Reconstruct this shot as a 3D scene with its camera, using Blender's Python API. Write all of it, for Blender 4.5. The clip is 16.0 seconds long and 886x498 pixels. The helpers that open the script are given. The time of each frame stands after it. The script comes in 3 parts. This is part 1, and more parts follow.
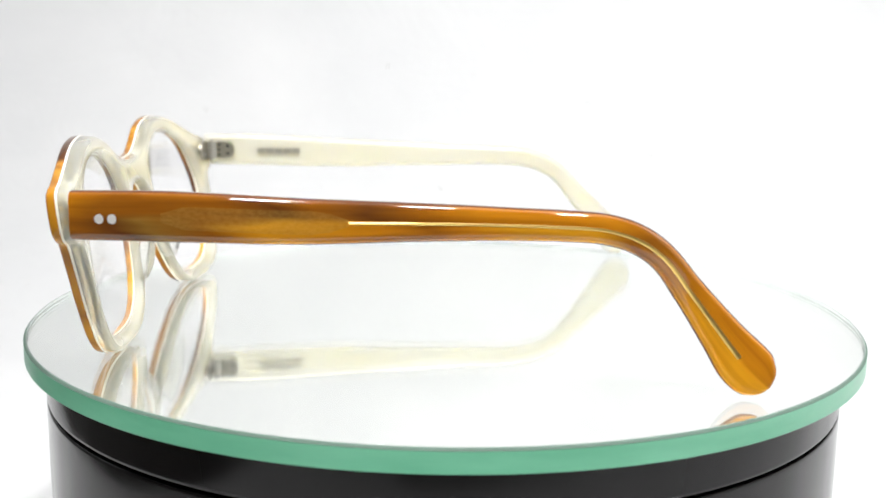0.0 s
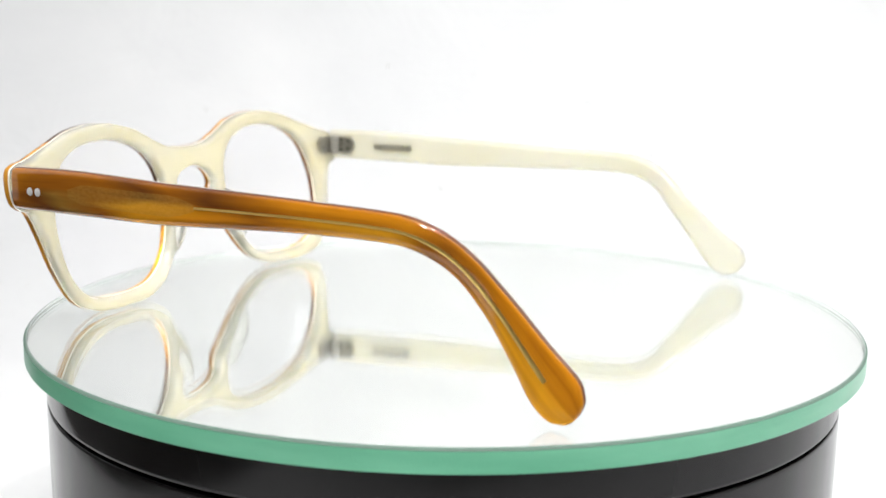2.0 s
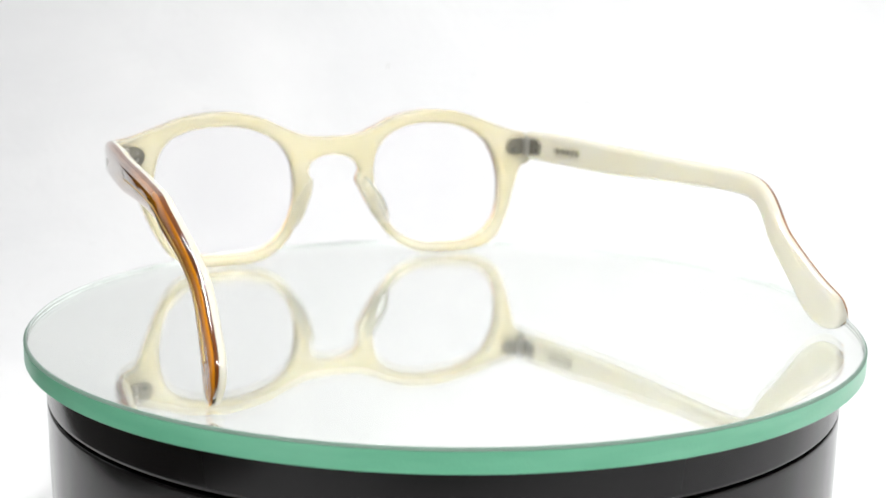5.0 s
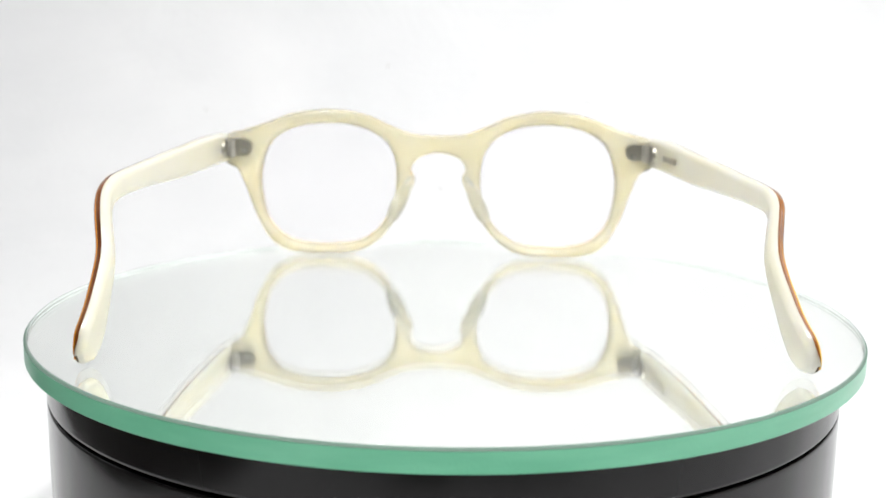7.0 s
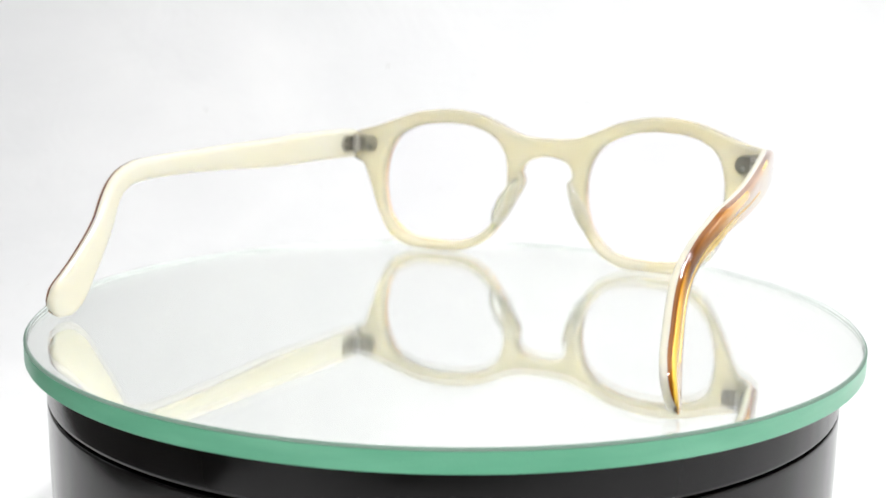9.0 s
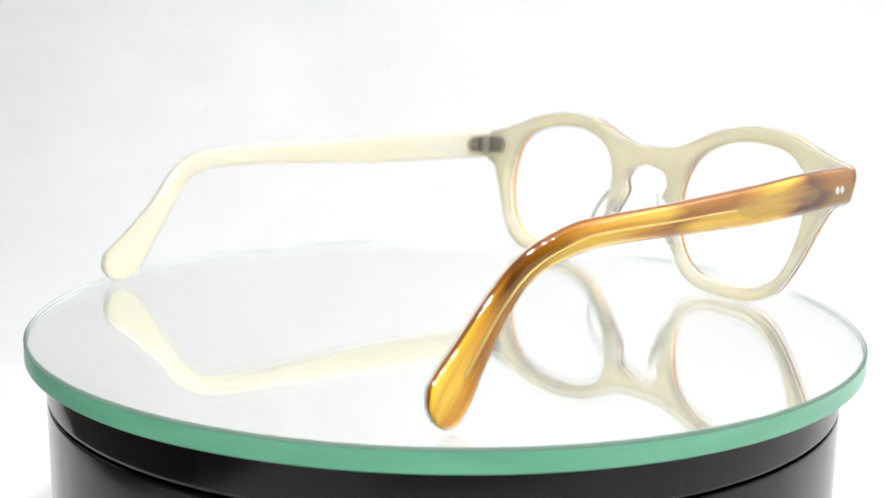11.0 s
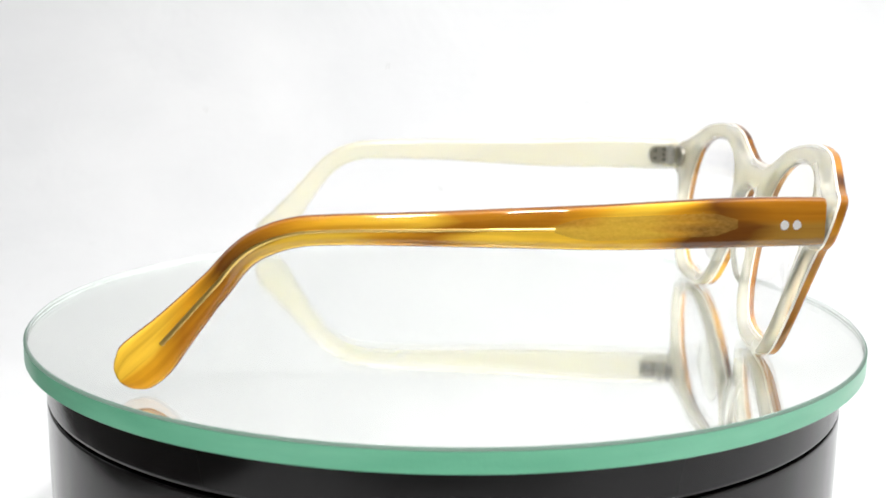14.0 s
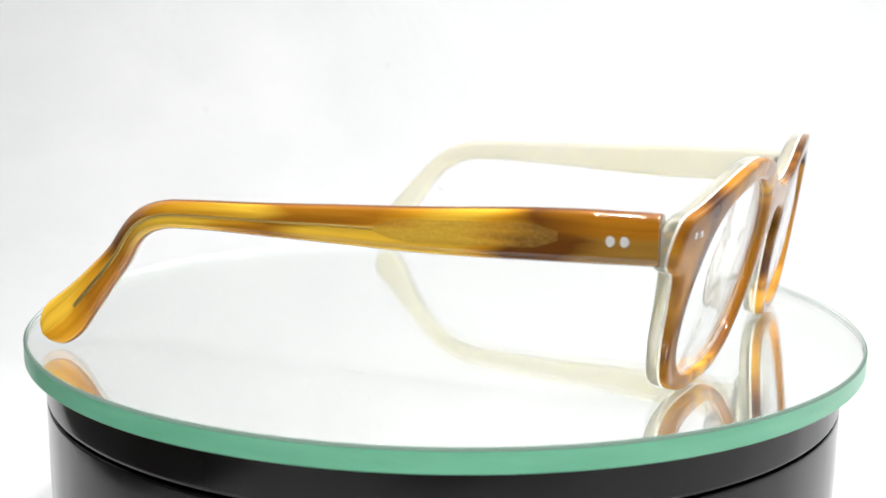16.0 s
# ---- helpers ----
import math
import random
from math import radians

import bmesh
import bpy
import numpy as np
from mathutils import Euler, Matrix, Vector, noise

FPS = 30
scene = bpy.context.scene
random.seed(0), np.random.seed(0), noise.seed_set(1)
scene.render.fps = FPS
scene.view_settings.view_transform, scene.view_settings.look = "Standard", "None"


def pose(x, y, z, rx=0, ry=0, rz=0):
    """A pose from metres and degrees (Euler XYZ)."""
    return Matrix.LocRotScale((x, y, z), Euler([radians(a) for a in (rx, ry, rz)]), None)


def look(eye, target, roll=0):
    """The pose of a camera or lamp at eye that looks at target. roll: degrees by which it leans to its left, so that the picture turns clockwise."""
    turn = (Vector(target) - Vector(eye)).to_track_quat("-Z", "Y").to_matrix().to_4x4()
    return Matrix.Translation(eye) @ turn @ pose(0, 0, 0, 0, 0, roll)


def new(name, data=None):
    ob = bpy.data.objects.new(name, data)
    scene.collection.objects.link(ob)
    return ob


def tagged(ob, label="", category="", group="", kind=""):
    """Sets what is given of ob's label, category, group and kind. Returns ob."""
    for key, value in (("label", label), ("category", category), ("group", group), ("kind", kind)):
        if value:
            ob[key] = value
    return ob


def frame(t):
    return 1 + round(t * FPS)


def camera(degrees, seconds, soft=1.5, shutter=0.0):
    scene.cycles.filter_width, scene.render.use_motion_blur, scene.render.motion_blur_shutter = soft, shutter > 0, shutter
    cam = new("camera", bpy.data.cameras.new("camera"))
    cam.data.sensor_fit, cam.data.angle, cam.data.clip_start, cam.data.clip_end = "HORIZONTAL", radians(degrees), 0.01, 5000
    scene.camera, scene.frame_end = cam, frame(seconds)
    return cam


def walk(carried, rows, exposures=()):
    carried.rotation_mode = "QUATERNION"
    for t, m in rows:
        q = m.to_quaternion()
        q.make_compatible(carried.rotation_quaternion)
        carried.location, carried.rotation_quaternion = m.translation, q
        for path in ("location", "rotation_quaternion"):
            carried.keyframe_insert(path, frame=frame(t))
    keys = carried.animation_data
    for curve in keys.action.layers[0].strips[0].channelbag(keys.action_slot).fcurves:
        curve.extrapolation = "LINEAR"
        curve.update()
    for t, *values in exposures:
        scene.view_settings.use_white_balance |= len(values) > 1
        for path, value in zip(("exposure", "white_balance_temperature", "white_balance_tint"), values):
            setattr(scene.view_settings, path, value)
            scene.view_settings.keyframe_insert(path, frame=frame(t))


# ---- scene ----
# ---- camera: on a tripod, it does not move ----
cam = camera(43.75, 16.0, soft=1.6)
EYE = (0.0, -0.27299, 0.06483)
AIM = (-0.000529, -0.007379, 0.01633)
VIEW = look(EYE, AIM, 0.831)
walk(cam, [(0.0, VIEW), (16.0, VIEW)])
cam.data.dof.use_dof = True
cam.data.dof.focus_distance = 0.229
cam.data.dof.aperture_fstop = 22.0

MM = 0.001

# turn of the platter, degrees about the vertical axis, time by time
TURN = [(0.0, 91.87), (0.5, 85.29), (1.0, 78.78), (1.5, 72.08), (2.0, 65.32), (2.5, 58.66), (3.0, 52.1), (3.5, 45.46),
        (4.0, 38.72), (6.5, 7.16), (7.0, 0.57), (7.5, -6.03), (8.0, -12.55), (8.5, -19.12), (9.0, -25.58),
        (11.5, -58.07), (12.0, -64.47), (12.5, -70.82), (13.0, -77.27), (13.5, -83.66), (14.0, -89.93),
        (14.5, -96.15), (15.0, -102.57), (15.5, -109.03), (16.0, -115.48)]

# ---- light: a white photo booth with lamps under its roof ----
world = bpy.data.worlds.new("world")
scene.world = world
world.use_nodes = True
world.node_tree.nodes["Background"].inputs[0].default_value = (0.9, 0.95, 1.0, 1)
world.node_tree.nodes["Background"].inputs[1].default_value = 0.05
scene.view_settings.exposure = 0.0


def area_lamp(name, eye, aim, sx, sy, watts, colour=(1, 1, 1)):
    d = bpy.data.lights.new(name, "AREA")
    d.shape, d.size, d.size_y, d.energy, d.color = "RECTANGLE", sx, sy, watts, colour
    ob = new(name, d)
    ob.matrix_world = look(eye, aim)
    return ob


area_lamp("roof_lamp", (0.18, 0.08, 0.64), (0.12, 0.29, 0.03), 0.55, 0.55, 1.24)
area_lamp("side_lamp", (0.46, 0.05, 0.34), (0.0, 0.15, 0.04), 0.35, 0.30, 0.85)
for x in (-0.12, -0.01, 0.10):
    area_lamp("front_lamp", (x, -0.26, 0.52), (0.0, 0.03, 0.0), 0.042, 0.042, 1.55)


# ---- materials ----
class Mat:
    def __init__(self, name, **inputs):
        self.m = bpy.data.materials.new(name)
        self.m.use_nodes = True
        self.t = self.m.node_tree
        self.b = self.t.nodes["Principled BSDF"]
        for k, v in inputs.items():
            s = self.b.inputs[k.replace("_", " ")]
            s.default_value = (*v, 1) if isinstance(v, tuple) and len(v) == 3 and k != "Subsurface_Radius" else v

    def node(self, kind, **props):
        n = self.t.nodes.new(kind)
        for k, v in props.items():
            if k == "operation":
                n.operation = v
            elif k == "blend_type":
                n.blend_type = v
            elif k == "data_type":
                n.data_type = v
            else:
                n.inputs[k.replace("_", " ")].default_value = v
        return n

    def link(self, a, b):
        self.t.links.new(a, b)

    def coords(self, scale=(1, 1, 1), rot=(0, 0, 0)):
        c = self.node("ShaderNodeTexCoord")
        mp = self.node("ShaderNodeMapping")
        mp.inputs["Scale"].default_value = scale
        mp.inputs["Rotation"].default_value = rot
        self.link(c.outputs["Object"], mp.inputs["Vector"])
        return mp.outputs["Vector"]

    def noise(self, vec, scale, detail=3.0, rough=0.5, distort=0.0):
        n = self.node("ShaderNodeTexNoise", Scale=scale, Detail=detail, Roughness=rough, Distortion=distort)
        self.link(vec, n.inputs["Vector"])
        return n.outputs["Fac"]

    def ramp(self, fac, stops):
        r = self.node("ShaderNodeValToRGB")
        el = r.color_ramp.elements
        while len(el) < len(stops):
            el.new(0.5)
        for e, (p, c) in zip(el, stops):
            e.position, e.color = p, (*c, 1) if len(c) == 3 else c
        self.link(fac, r.inputs["Fac"])
        return r.outputs["Color"]

    def bump(self, fac, strength, dist):
        b = self.node("ShaderNodeBump", Strength=strength, Distance=dist)
        self.link(fac, b.inputs["Height"])
        self.link(b.outputs["Normal"], self.b.inputs["Normal"])

    def math(self, op, a, b):
        n = self.node("ShaderNodeMath", operation=op)
        for i, v in enumerate((a, b)):
            if isinstance(v, (int, float)):
                n.inputs[i].default_value = v
            else:
                self.link(v, n.inputs[i])
        return n.outputs[0]

    def mix(self, fac, a, b, blend="MIX"):
        n = self.node("ShaderNodeMix", data_type="RGBA", blend_type=blend)
        if isinstance(fac, (int, float)):
            n.inputs[0].default_value = fac
        else:
            self.link(fac, n.inputs[0])
        for i, v in ((6, a), (7, b)):
            if isinstance(v, tuple):
                n.inputs[i].default_value = (*v, 1)
            else:
                self.link(v, n.inputs[i])
        return n.outputs[2]

    def colour(self, c):
        self.link(c, self.b.inputs["Base Color"])


def cloth_material():
    k = Mat("white_cloth", Roughness=0.9, Specular_IOR_Level=0.1)
    v = k.coords()
    n = k.noise(v, 7.0, 4.0, 0.55, 0.4)
    cloth = k.ramp(n, [(0.3, (0.735, 0.74, 0.745)), (0.7, (0.82, 0.82, 0.82))])
    lint = k.ramp(k.noise(v, 330.0, 1.0), [(0.80, (1.0, 1.0, 1.0)), (0.84, (0.45, 0.42, 0.36))])
    k.colour(k.mix(1.0, cloth, lint, "MULTIPLY"))
    k.bump(k.noise(v, 14.0, 5.0, 0.6, 0.8), 0.14, 0.012)
    return k.m


def brown_material(name, dark, light):
    """Laminate under the amber, streaked along the temple."""
    k = Mat(name, Roughness=0.05, IOR=1.49, Specular_IOR_Level=0.5)
    n = k.noise(k.coords((90, 24, 90)), 1.0, 2.0, 0.45, 0.5)
    k.colour(k.ramp(n, [(0.3, dark), (0.7, light)]))
    return k.m


def amber_material(name, upper, lower, core=0.0):
    """Honey to brown acetate in streaks along the temple: colours of its upper and lower half, by centimetres from the front."""
    k = Mat(name, Roughness=0.02, IOR=1.49, Specular_IOR_Level=0.5, Coat_Weight=0.5, Coat_Roughness=0.01, Subsurface_Weight=0.03, Subsurface_Scale=0.0015)
    k.b.inputs["Subsurface Radius"].default_value = (1.0, 0.4, 0.08)
    c = k.node("ShaderNodeTexCoord")
    s = k.node("ShaderNodeSeparateXYZ")
    k.link(c.outputs["UV"], s.inputs[0])

    def streaks(along, across, detail):
        mp = k.node("ShaderNodeMapping")
        mp.inputs["Scale"].default_value = (along, across, 1)
        k.link(c.outputs["UV"], mp.inputs["Vector"])
        return k.noise(mp.outputs["Vector"], 1.0, detail, 0.5, 0.3)

    wave = k.math("SUBTRACT", streaks(3.0, 2.2, 1.5), 0.5)
    u = k.math("MULTIPLY", k.math("ADD", s.outputs["X"], k.math("MULTIPLY", wave, 0.26)), 1 / 1.5)
    v = k.math("ADD", s.outputs["Y"], k.math("MULTIPLY", k.math("SUBTRACT", streaks(5.0, 1.0, 1.0), 0.5), 0.35))
    half = k.ramp(v, [(0.43, (0, 0, 0)), (0.58, (1, 1, 1))])
    halves = [k.ramp(u, [(cm / 15, colour) for cm, colour in stops]) for stops in (lower, upper)]
    col = k.mix(half, halves[0], halves[1])
    fine = streaks(3.5, 6.0, 2.0)
    col = k.mix(0.5, col, k.ramp(fine, [(0.32, (0.55, 0.43, 0.34)), (0.60, (1.0, 1.0, 1.0))]), "MULTIPLY")
    if core:
        speck = k.noise(k.coords((1, 0.5, 1)), 2200.0, 2.0, 0.6)
        gold = k.ramp(speck, [(0.34, (0.27, 0.155, 0.034)), (0.66, (0.46, 0.28, 0.065))])
        col = k.mix(core, col, gold)
    k.colour(col)
    return k.m


BROWN, RUST, AMBER, TAN = (0.15, 0.050, 0.011), (0.32, 0.108, 0.009), (0.56, 0.205, 0.009), (0.30, 0.155, 0.028)
UMBER, TOFFEE, SYRUP, HONEY, STRAW = (0.17, 0.060, 0.011), (0.45, 0.178, 0.013), (0.74, 0.35, 0.020), (0.92, 0.56, 0.050), (0.38, 0.20, 0.034)


def mottled_material():
    """Cloudy amber and brown of the face of the front."""
    k = Mat("amber_acetate_front", Roughness=0.03, IOR=1.49, Specular_IOR_Level=0.28, Subsurface_Weight=0.03, Subsurface_Scale=0.0015)
    n = k.noise(k.coords((46, 40, 20), (0.0, 0.25, 0.0)), 1.0, 2.0, 0.45, 0.6)
    col = k.ramp(n, [(0.37, (0.10, 0.034, 0.008)), (0.45, (0.34, 0.130, 0.012)), (0.52, (0.60, 0.260, 0.020)), (0.58, (0.38, 0.150, 0.012)), (0.67, (0.76, 0.38, 0.032))])
    fine = k.noise(k.coords((150, 150, 50)), 1.0, 2.0, 0.5, 0.5)
    k.colour(k.mix(0.22, col, k.ramp(fine, [(0.32, (0.5, 0.4, 0.33)), (0.6, (1.0, 1.0, 1.0))]), "MULTIPLY"))
    return k.m


def ivory_material():
    k = Mat("ivory_acetate", Roughness=0.18, IOR=1.49, Transmission_Weight=0.38, Subsurface_Weight=0.4, Subsurface_Scale=0.004)
    k.b.inputs["Subsurface Radius"].default_value = (1.0, 0.9, 0.6)
    n = k.noise(k.coords((40, 20, 60)), 1.0, 3.0, 0.5, 0.5)
    k.colour(k.ramp(n, [(0.3, (0.93, 0.875, 0.68)), (0.7, (0.965, 0.92, 0.765))]))
    return k.m


def clear_material():
    """Pale, slightly cloudy acetate that lets the cream layer show through."""
    k = Mat("clear_ivory_acetate", Roughness=0.03, IOR=1.30, Transmission_Weight=0.76, Coat_Weight=0.6, Coat_Roughness=0.02, Subsurface_Weight=0.5, Subsurface_Scale=0.003)
    k.b.inputs["Subsurface Radius"].default_value = (1.0, 0.95, 0.8)
    n = k.noise(k.coords((70, 40, 70)), 1.0, 3.0, 0.5, 0.8)
    k.colour(k.ramp(n, [(0.32, (1.0, 0.94, 0.74)), (0.68, (1.0, 0.968, 0.84))]))
    return k.m


def steel_material(name, colour, rough):
    k = Mat(name, Metallic=0.75, Roughness=rough)
    n = k.noise(k.coords(), 900.0, 3.0)
    k.colour(k.mix(n, tuple(0.75 * c for c in colour), colour))
    return k.m


def black_material():
    """Moulded glossy plastic, a little wavy, with faint handling marks."""
    k = Mat("black_plastic", Base_Color=(0.011, 0.010, 0.010), Roughness=0.1, IOR=1.5, Specular_IOR_Level=0.28)
    v = k.coords((1, 1, 0.6))
    k.link(k.ramp(k.noise(v, 70.0, 4.0), [(0.35, (0.08, 0.08, 0.08)), (0.75, (0.19, 0.19, 0.19))]), k.b.inputs["Roughness"])
    k.bump(k.noise(v, 22.0, 2.0, 0.45, 0.5), 0.13, 0.006)
    return k.m


def plain_material(name, a, b, rough, scale):
    k = Mat(name, Roughness=rough)
    k.colour(k.mix(k.noise(k.coords(), scale, 5.0, 0.6), a, b))
    return k.m


def edge_material():
    k = Mat("ground_glass_edge", Roughness=0.32, Coat_Weight=0.3, Coat_Roughness=0.2)
    n = k.noise(k.coords((1, 1, 6)), 40.0, 4.0, 0.5)
    k.colour(k.ramp(n, [(0.3, (0.15, 0.52, 0.31)), (0.7, (0.21, 0.62, 0.39))]))
    k.bump(k.noise(k.coords(), 1500.0, 2.0), 0.15, 0.0003)
    return k.m


CLOTH = cloth_material()
GOLDEN = (0.74, 0.33, 0.014)
L_UPPER = [(0, AMBER), (0.7, RUST), (2.4, RUST), (3.4, BROWN), (4.4, RUST), (5.6, BROWN), (6.6, RUST), (8.0, AMBER), (9.6, AMBER), (10.6, RUST), (12.0, AMBER), (14.6, AMBER)]
L_LOWER = [(0, RUST), (0.8, BROWN), (1.4, TAN), (2.4, RUST), (3.6, GOLDEN), (5.5, AMBER), (6.4, RUST), (7.2, AMBER), (8.0, GOLDEN), (9.6, GOLDEN), (10.5, RUST), (11.6, AMBER), (12.4, GOLDEN), (14.6, GOLDEN)]
R_UPPER = [(0, TOFFEE), (1.0, TOFFEE), (1.9, UMBER), (2.4, SYRUP), (2.9, HONEY), (3.6, HONEY), (4.3, SYRUP), (5.1, TOFFEE), (7.2, TOFFEE), (8.0, HONEY), (9.2, SYRUP), (10.2, TOFFEE), (11.6, UMBER), (12.5, SYRUP), (13.1, HONEY), (14.6, HONEY)]
R_LOWER = [(0, STRAW), (0.9, STRAW), (1.4, UMBER), (2.4, UMBER), (2.9, SYRUP), (3.4, HONEY), (6.3, HONEY), (7.2, TOFFEE), (8.1, SYRUP), (9.0, HONEY), (10.8, HONEY), (11.8, TOFFEE), (13.0, TOFFEE), (13.8, SYRUP), (14.6, SYRUP)]
AMBER_L = amber_material("amber_acetate_brown", L_UPPER, L_LOWER)
AMBER_R = amber_material("amber_acetate_honey", R_UPPER, R_LOWER)
PADDLE_L = amber_material("amber_over_core", L_UPPER, L_LOWER, 0.30)
PADDLE_R = amber_material("honey_over_core", R_UPPER, R_LOWER, 0.45)
AMBER_F = mottled_material()
EDGE_L = brown_material("brown_acetate", (0.085, 0.026, 0.008), (0.18, 0.056, 0.010))
EDGE_R = brown_material("toffee_acetate", (0.12, 0.038, 0.009), (0.26, 0.090, 0.011))
IVORY = ivory_material()
CLEAR = clear_material()
WHITE = Mat("cream_acetate", Base_Color=(0.97, 0.93, 0.79), Roughness=0.3).m
STEEL = steel_material("hinge_steel", (0.38, 0.36, 0.30), 0.28)
BARREL = Mat("hinge_barrel_steel", Base_Color=(0.48, 0.46, 0.41), Metallic=0.5, Roughness=0.25).m
BRASS = Mat("brass_core", Base_Color=(0.86, 0.60, 0.18), Metallic=0.85, Roughness=0.3).m
SILVER_PIN = Mat("polished_rivet", Base_Color=(0.93, 0.92, 0.89), Metallic=0.45, Roughness=0.3).m
BLACK = black_material()
DARK = plain_material("dark_counter", (0.02, 0.018, 0.016), (0.035, 0.03, 0.027), 0.5, 30.0)
ROOM = plain_material("grey_wall_paint", (0.12, 0.12, 0.12), (0.15, 0.15, 0.15), 0.8, 6.0)
GROOVE = Mat("seam_black", Base_Color=(0.004, 0.004, 0.004), Roughness=0.6).m
EDGE = edge_material()
ARRIS = Mat("bevelled_glass_edge", Base_Color=(0.14, 0.21, 0.17), Roughness=0.7, Specular_IOR_Level=0.08).m
EDGE_LINE = Mat("painted_rim_line", Base_Color=(0.055, 0.085, 0.070), Roughness=0.7, Specular_IOR_Level=0.08).m
LINING = plain_material("pale_glass_edge", (0.74, 0.78, 0.76), (0.82, 0.86, 0.84), 0.4, 60.0)
GLASS = Mat("clear_glass", Base_Color=(0.998, 1.0, 0.998), Roughness=0.0, Transmission_Weight=0.95, IOR=1.42).m
SILVERING = Mat("mirror_silvering", Base_Color=(0.98, 1.0, 0.975), Roughness=0.004, Metallic=1.0).m
LENS = Mat("lens_resin", Base_Color=(0.991, 0.987, 0.994), Roughness=0.0, Transmission_Weight=1.0, IOR=1.22).m
PAD = Mat("clear_pad_resin", Base_Color=(0.985, 0.985, 0.94), Roughness=0.04, Transmission_Weight=0.85, IOR=1.36).m
STAMP = Mat("foil_stamp", Base_Color=(0.42, 0.40, 0.33), Roughness=0.35, Metallic=0.7).m


# ---- building helpers ----
def part(name, bm, material, parent=None, label="", smooth=True, angle=0.6):
    bmesh.ops.recalc_face_normals(bm, faces=bm.faces[:])
    me = bpy.data.meshes.new(name)
    if smooth:
        for f in bm.faces:
            f.smooth = True
        for e in bm.edges:
            if len(e.link_faces) == 2 and e.calc_face_angle(0) > angle:
                e.smooth = False
    bm.to_mesh(me)
    bm.free()
    me.materials.append(material)
    ob = new(name, me)
    ob.parent = parent
    if label:
        ob["label"] = label
    return ob


def lathe(rows, n=160):
    """A solid of revolution from (radius, z) rows, top to bottom."""
    bm = bmesh.new()
    rings = []
    for r, z in rows:
        rings.append([bm.verts.new((r * math.cos(a), r * math.sin(a), z)) for a in (2 * math.pi * i / n for i in range(n))])
    for a, b in zip(rings, rings[1:]):
        for i in range(n):
            bm.faces.new((a[i], a[(i + 1) % n], b[(i + 1) % n], b[i]))
    return bm, rings


def solid(rows, n=160):
    bm, rings = lathe(rows, n)
    bm.faces.new(rings[0])
    bm.faces.new(rings[-1])
    return bm


def ring_solid(rows, n=160):
    bm, rings = lathe(rows, n)
    for i in range(n):
        a, b = rings[-1], rings[0]
        bm.faces.new((a[i], a[(i + 1) % n], b[(i + 1) % n], b[i]))
    return bm


def spline(points, steps, closed):
    """Catmull-Rom through the points."""
    n, out = len(points), []
    P = [Vector(p) for p in points]
    for i in range(n if closed else n - 1):
        if closed:
            a, b, c, d = (P[(i + j) % n] for j in (-1, 0, 1, 2))
        else:
            a, b, c, d = (P[min(max(i + j, 0), n - 1)] for j in (-1, 0, 1, 2))
        for s in range(steps):
            t = s / steps
            out.append(0.5 * (2 * b + (c - a) * t + (2 * a - 5 * b + 4 * c - d) * t * t + (3 * b - a - 3 * c + d) * t ** 3))
    if not closed:
        out.append(P[-1])
    return out


def inset(loop, d):
    """The loop moved to its inner side by d (for a loop that runs counterclockwise)."""
    n, out = len(loop), []
    for i, p in enumerate(loop):
        e = (loop[(i + 1) % n] - loop[i - 1])
        e = e.normalized() if e.length > 1e-9 else Vector((1, 0))
        out.append(p + Vector((-e.y, e.x)) * d)
    return out


def area2(loop):
    return sum(a.x * b.y - b.x * a.y for a, b in zip(loop, loop[1:] + loop[:1]))


def box(bm, lo, hi):
    m = Matrix.Translation((Vector(lo) + Vector(hi)) / 2) @ Matrix.Diagonal((*(Vector(hi) - Vector(lo)), 1))
    return bmesh.ops.create_cube(bm, size=1.0, matrix=m)


# ---- the photo booth and the room round it ----
def sheet(name, verts, faces, material, label, thickness=0.004):
    bm = bmesh.new()
    vs = [bm.verts.new(v) for v in verts]
    for f in faces:
        bm.faces.new([vs[i] for i in f])
    bm.normal_update()
    bmesh.ops.solidify(bm, geom=bm.faces[:], thickness=thickness)
    return tagged(part(name, bm, material), label, kind="structure")


FLOOR_Z = -0.075


